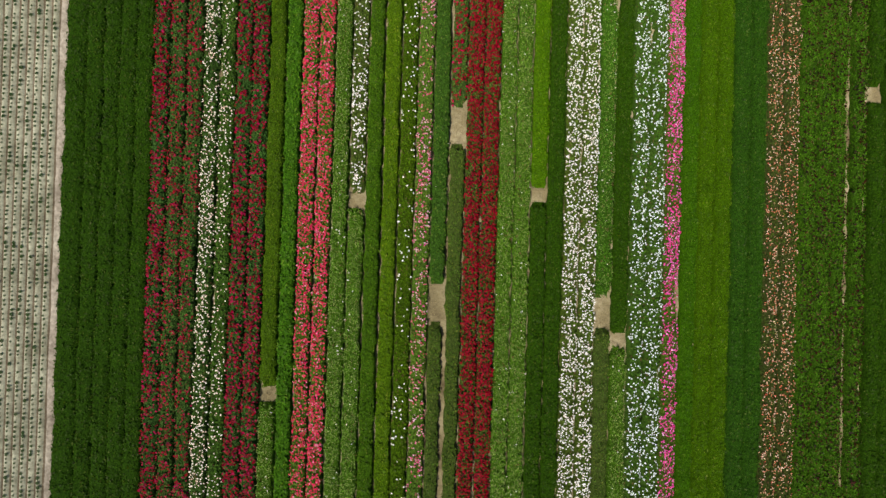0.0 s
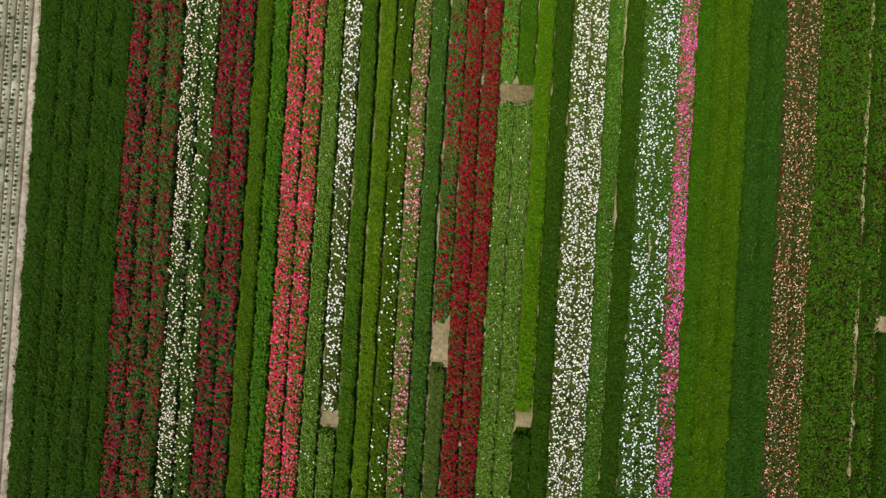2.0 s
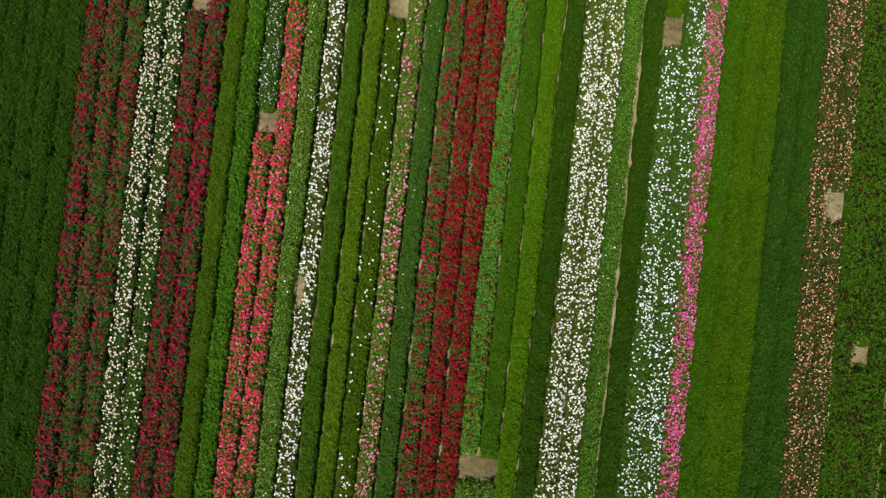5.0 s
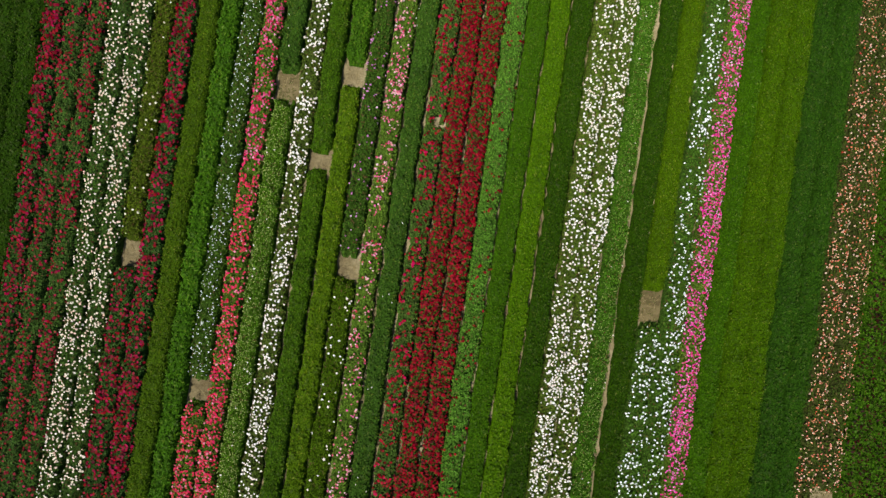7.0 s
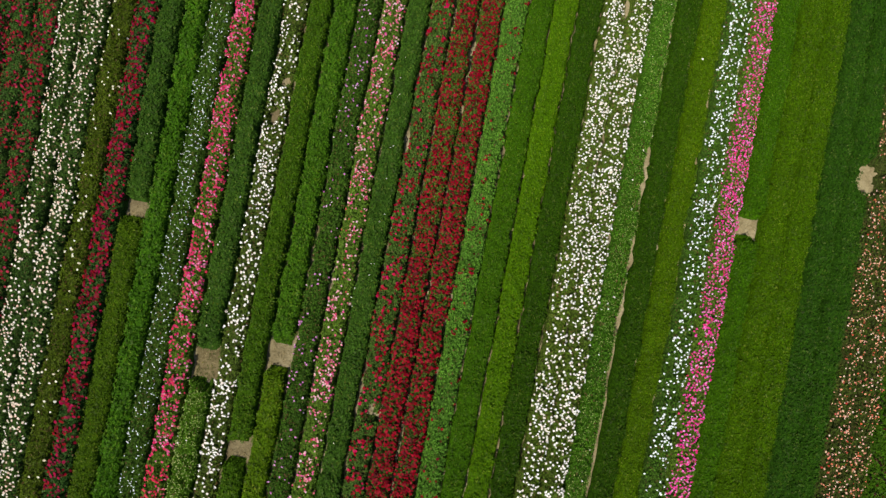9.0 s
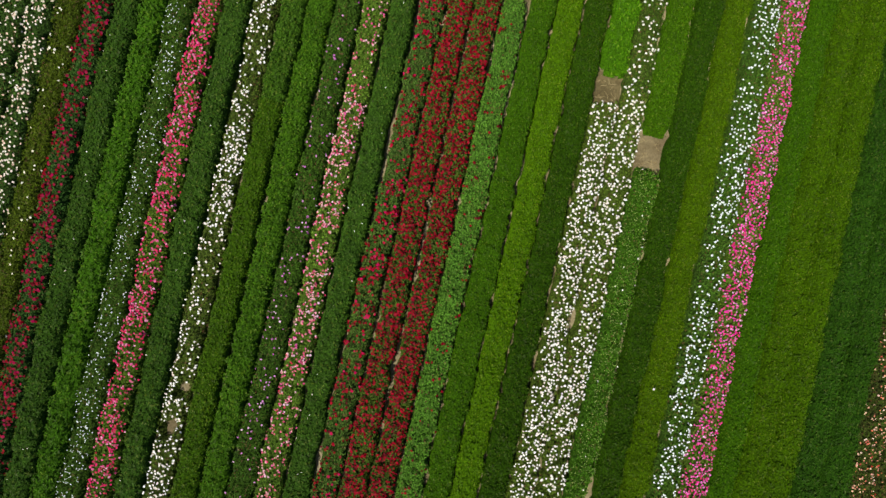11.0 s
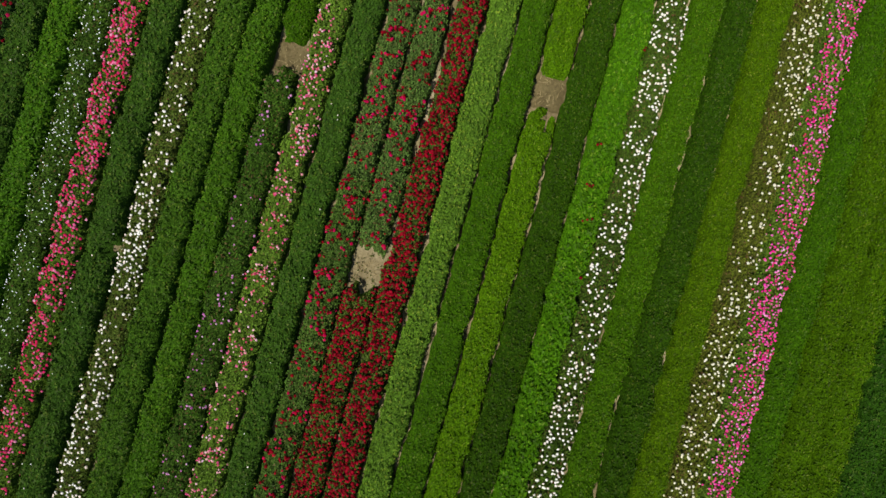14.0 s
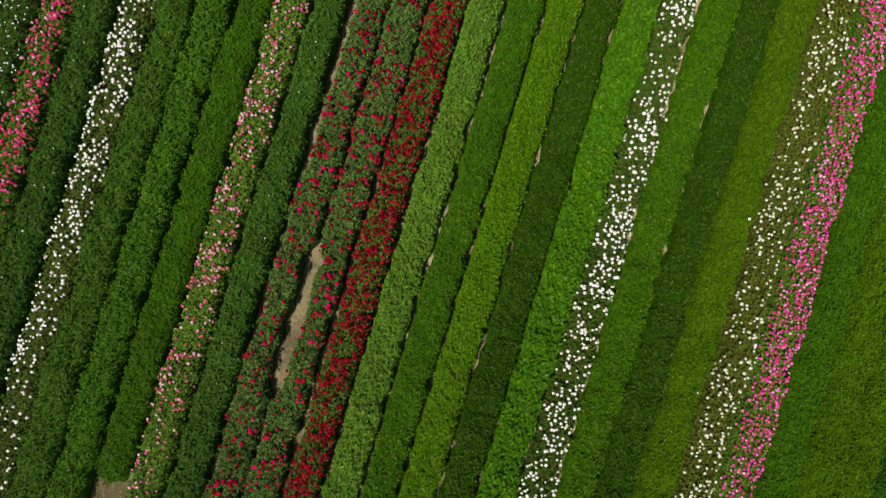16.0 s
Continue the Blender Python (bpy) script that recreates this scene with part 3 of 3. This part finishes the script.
def bloom_mesh(shape_, x, y, z, r, s, mat):
    pts, tri = shape_
    n = len(x)
    a = rng.uniform(0, 2 * math.pi, n)
    lx, ly = s * 0.3 + rng.normal(0, 0.22, n), -0.12 + rng.normal(0, 0.22, n)
    ca, sa = np.cos(a)[:, None], np.sin(a)[:, None]
    wide = rng.uniform(0.85, 1.18, n)[:, None]
    px = pts[None, :, 0] * ca * wide - pts[None, :, 1] * sa
    py = pts[None, :, 0] * sa * wide + pts[None, :, 1] * ca
    pz = pts[None, :, 2] - px * lx[:, None] - py * ly[:, None]
    px, py = px + pts[None, :, 2] * lx[:, None], py + pts[None, :, 2] * ly[:, None]
    verts = np.stack([x[:, None] + px * r[:, None], y[:, None] + py * r[:, None], z[:, None] + pz * r[:, None]], 2).reshape(-1, 3)
    faces = (tri[None] + (np.arange(n) * len(pts))[:, None, None]).reshape(-1, 3)
    return mesh_from("blossoms", verts, faces, mat)


# ---- ground ----
def ground():
    bm = bmesh.new()
    bmesh.ops.create_grid(bm, x_segments=40, y_segments=40, size=1500)
    me = bpy.data.meshes.new("ground")
    bm.to_mesh(me)
    bm.free()
    me.materials.append(SOIL)
    ob = new("ground", me)
    return tagged(ob, label="flat dry brown field soil between the plant rows", category="ground", kind="structure")


ground()

FIELD_LEFT = -21.28


SEEDLING_LEAF = leaf_material("seedling_leaf", srgb(46, 74, 36), 0.35)


def seedling_mesh(x):
    n = int((Y_END - Y_START) / 0.22)
    y = Y_START + (np.arange(n) + rng.uniform(-0.16, 0.16, n)) * 0.22
    y = y[rng.random(n) < 0.92]
    n, m = len(y), 6
    a = rng.uniform(0, 2 * math.pi, (n, 1)) + np.arange(m)[None] * 2 * math.pi / m
    r = (0.058 + 0.06 * rng.random((n, 1)) ** 2.2) * rng.uniform(0.8, 1.15, (n, m))
    cx = x + rng.normal(0, 0.02, (n, 1))
    cy = y[:, None]
    w = 0.55
    def at(rad, ang, z):
        return np.stack([cx + rad * np.cos(ang), cy + rad * np.sin(ang), np.broadcast_to(z, rad.shape)], 2)
    q = np.stack([at(r * 0.05, a, 0.11), at(r * 0.6, a - w, 0.125 + r * 0.2), at(r, a, 0.11 + r * 0.1), at(r * 0.6, a + w, 0.125 + r * 0.2)], 2)
    return mesh_from("seedlings", q.reshape(-1, 3), np.arange(n * m * 4).reshape(-1, 4), SEEDLING_LEAF)


def tilled_field():
    """Soil beside the roses: furrow bottoms, and a pale ridge for each line of seedlings."""
    bm = bmesh.new()
    bmesh.ops.create_grid(bm, x_segments=30, y_segments=200, size=0.5)
    for q in bm.verts:
        q.co = (FIELD_LEFT - 0.3 + (q.co.x - 0.5) * 6.6, Y_START + (q.co.y + 0.5) * (Y_END - Y_START), 0.008)
    me = bpy.data.meshes.new("furrows")
    bm.to_mesh(me)
    bm.free()
    me.materials.append(FURROW_SOIL)
    tagged(new("furrows", me), label="brown soil in the furrows between seedling ridges", category="soil", kind="structure")


def soil_ridge(x):
    y = np.concatenate([np.linspace(Y_START, 36.0, 400, endpoint=False), np.linspace(36.0, Y_END, 120)])
    f = np.array([-1, -0.7, -0.3, 0.3, 0.7, 1.0])
    yy, ff = np.meshgrid(y, f, indexing="ij")
    xx = x + ff * (0.155 + 0.03 * (smooth(yy * 2.5, ff * 0 + x * 3, 81) - 0.5))
    zz = 0.10 * (1 - np.abs(ff) ** 2.5) + (smooth(xx * 5, yy * 2.5, 82) - 0.5) * 0.02 * (np.abs(ff) < 0.9) + 0.004
    c, n = len(f), len(y)
    i, j = np.meshgrid(np.arange(n - 1), np.arange(c - 1), indexing="ij")
    q = (i * c + j).ravel()
    me = mesh_from("soil_ridge", np.stack([xx, yy, zz], 2).reshape(-1, 3), np.stack([q, q + 1, q + c + 1, q + c], 1), PALE_SOIL, True)
    base = new("planted_ridge")
    tagged(base, label="low ridge of pale dry soil planted with small green seedlings", category="soil ridge", group="planted ridges beside the roses")
    part("soil_ridge", me, base)
    part("seedling_growth", seedling_mesh(x), base, kind="stuff")


RIDGE = 0.40
tilled_field()
for i in range(15):
    soil_ridge(FIELD_LEFT - 0.68 - RIDGE * i)


def track():
    y = np.linspace(Y_START, Y_END, 500)
    cols = []
    for f in (0.0, 0.2, 0.5, 0.8, 1.0):
        wob = (smooth(y * 1.3, y * 0 + f, 21) - 0.5) * 0.05
        z = 0.006 + (0.02 + 0.02 * smooth(y * 4, y * 0 + f * 9, 22)) * (1 if 0 < f < 1 else -0.5)
        cols.append(np.stack([FIELD_LEFT - 0.47 + f * 0.50 + wob, y, z], 1))
    verts = np.stack(cols, 1).reshape(-1, 3)
    c, n = 5, len(y)
    i, j = np.meshgrid(np.arange(n - 1), np.arange(c - 1), indexing="ij")
    q = (i * c + j).ravel()
    me = mesh_from("track", verts, np.stack([q, q + 1, q + c + 1, q + c], 1), TRACK_SOIL, True)
    tagged(new("track", me), label="narrow trodden strip of pale bare soil", category="path", kind="structure")


track()

# ---- the rose rows ----
SPRAYS = {"crimson": 0.8, "scarlet": 0.7, "rose_red": 0.8, "coral": 0.7, "rosy": 0.7, "dark_red": 0.8, "salmon": 0.7}   # how far the sprays reach sideways
NEAR = (66.0, 90.0)      # stretch where the flight is lowest: blooms are pieces of their own
near_meshes = {}


def rose_row(k, y0, y1, key):
    v = V[key]
    base = new("rose_row")
    tagged(base, label="row of " + v.label, category="rose bushes", group="rose rows in the field")
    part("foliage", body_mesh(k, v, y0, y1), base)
    part("leafage", leaf_mesh(k, v, y0, y1), base, kind="stuff")
    for petals, per_m2, radius, patchy in v.blooms + v.strays:
        x, y, z, r, s = bloom_spots(k, v, y0, y1, per_m2, radius, patchy, SPRAYS.get(petals, 0.0))
        if petals in ("bud", "speck"):
            part("bud_cover", bloom_mesh(BUD if petals == "bud" else SMALL, x, y, z, r, s, PETAL_MAT[petals]), base, kind="stuff")
            continue
        single = np.zeros(len(x), bool)
        if -12 <= k <= 10:
            near = np.where((y > NEAR[0]) & (y < NEAR[1]) & in_sight(k, y))[0]
            single[near[:290]] = True
        rest = ~single
        for sel, shp in ((rest & (y > 64), PLAIN), (rest & (y <= 64), SMALL)):
            if sel.any():
                part("blossom_cover", bloom_mesh(shp, x[sel], y[sel], z[sel], r[sel], s[sel], PETAL_MAT[petals]), base, kind="stuff")
        if petals not in near_meshes:
            near_meshes[petals] = bloom_mesh(RICH, np.zeros(1), np.zeros(1), np.zeros(1), np.ones(1), np.zeros(1), PETAL_MAT[petals])
            near_meshes[petals].name = "blossom"
        for i in np.where(single)[0]:
            SINGLES.append((near_meshes[petals], base, x[i], y[i], z[i], r[i], s[i]))


SINGLES = []
for k in sorted(ROWS):
    for y0, y1, key in ROWS[k]:
        rose_row(k, y0, y1, key)

def straw_litter(x0, x1, y0, y1):
    """Dry stalks left lying on a bare spot."""
    n = int(60 * (x1 - x0) * (y1 - y0)) + 5
    cx, cy = rng.uniform(x0, x1, n), rng.uniform(y0, y1, n)
    a, ln = rng.uniform(0, math.pi, n), rng.uniform(0.05, 0.22, n)
    dx, dy = np.cos(a) * ln / 2, np.sin(a) * ln / 2
    wx, wy = -np.sin(a) * 0.006, np.cos(a) * 0.006
    z0, z1 = rng.uniform(0.008, 0.02, n), rng.uniform(0.008, 0.05, n)
    q = np.stack([np.stack([cx - dx - wx, cy - dy - wy, z0], 1), np.stack([cx + dx - wx, cy + dy - wy, z1], 1), np.stack([cx + dx + wx, cy + dy + wy, z1], 1),
                  np.stack([cx - dx + wx, cy - dy + wy, z0], 1), np.stack([cx - dx, cy - dy, z0 + 0.012], 1), np.stack([cx + dx, cy + dy, z1 + 0.012], 1)], 1)
    f = np.array([(0, 1, 5, 4), (4, 5, 2, 3)])
    faces = (f[None] + (np.arange(n) * 6)[:, None, None]).reshape(-1, 4)
    ob = new("straw_litter", mesh_from("straw_litter", q.reshape(-1, 3), faces, STRAW))
    tagged(ob, label="dry straw-coloured stalks scattered on bare soil", category="straw", kind="stuff")


def dark_patch(x0, x1, y0, y1):
    """A bare spot whose soil is darker than the rest: a low uneven sheet with a ragged rim."""
    n = 14
    u, w = np.meshgrid(np.linspace(-1, 1, n), np.linspace(-1, 1, n), indexing="ij")
    rag = 1 + (smooth(u * 3 + x0 * 7, w * 3 + y0 * 7, 95) - 0.5) * 0.25
    x, y = (x0 + x1) / 2 + u * rag * (x1 - x0) / 2, (y0 + y1) / 2 + w * rag * (y1 - y0) / 2
    rim = np.maximum(np.abs(u), np.abs(w))
    z = np.where(rim > 0.99, -0.006, 0.006 + 0.035 * smooth(x * 7, y * 7, 96) * (1 - rim ** 3))
    i, j = np.meshgrid(np.arange(n - 1), np.arange(n - 1), indexing="ij")
    q = (i * n + j).ravel()
    me = mesh_from("dark_patch", np.stack([x, y, z], 2).reshape(-1, 3), np.stack([q, q + n, q + n + 1, q + 1], 1), DARK_SOIL, True)
    tagged(new("soil_patch", me), label="darker olive-brown patch of bare soil between bushes", category="soil", kind="structure")


for k, y0, y1 in ((9, 66.6, 67.75), (4, 62.0, 63.05), (13, 68.4, 69.2), (8, 34.5, 35.9), (-6, 76.1, 76.95), (-10, 40.8, 41.95), (2, 76.85, 77.8), (1, 16.2, 17.15), (0, 16.2, 17.15)):
    dark_patch(k * P - 0.05, (k + 1) * P + 0.05, y0, y1)

WEED_LEAF = leaf_material("weed_leaf", srgb(84, 92, 44), 0.4)


def weeds(x0, x1, y0, y1, per_m2):
    """Small flat leaves creeping in clumps over the soil."""
    n = int(per_m2 * (x1 - x0) * (y1 - y0))
    x, y = rng.uniform(x0, x1, n), rng.uniform(y0, y1, n)
    keep = smooth(x * 4, y * 4, 91) > 0.36
    x, y = x[keep], y[keep]
    n = len(x)
    a, r = rng.uniform(0, 2 * math.pi, n), rng.uniform(0.012, 0.03, n)
    z = rng.uniform(0.012, 0.05, n)
    pts = [np.stack([x + np.cos(a + t) * r * f, y + np.sin(a + t) * r * f, z + h], 1) for t, f, h in ((0, 1.5, 0.012), (1.9, 0.7, 0.0), (3.14, 1.0, -0.006), (4.4, 0.7, 0.0))]
    ob = new("weeds", mesh_from("weeds", np.stack(pts, 1).reshape(-1, 3), np.arange(4 * n).reshape(-1, 4), WEED_LEAF))
    tagged(ob, label="low dull olive weeds creeping over bare soil", category="weeds", kind="stuff")


weeds(9.1 * P, 9.95 * P, 66.75, 67.6, 900)
weeds(17.1 * P, 17.9 * P, 28.3, 29.3, 350)
weeds(-1.9 * P, -1.1 * P, 71.4, 72.3, 160)
weeds(-9.9 * P, -9.1 * P, 40.9, 41.8, 260)
weeds(8.1 * P, 8.9 * P, 34.7, 35.7, 160)

for k in sorted(ROWS):
    for (_, y0, _), (y1, _, _) in zip(ROWS[k], ROWS[k][1:]):
        if y1 - y0 > 0.3:
            straw_litter((k + 0.1) * P, (k + 0.9) * P, y0, y1)

# ---- single blooms nearest to the flight, last ----
for me, base, x, y, z, r, s in SINGLES:
    ob = new("blossom", me)
    ob.parent = base
    ob.matrix_basis = Matrix.LocRotScale((x, y, z), Euler((random.gauss(-0.1, 0.28), s * 0.5 + random.gauss(0, 0.28), random.uniform(0, 6.28))), (r * random.uniform(0.75, 1.3), r, r))
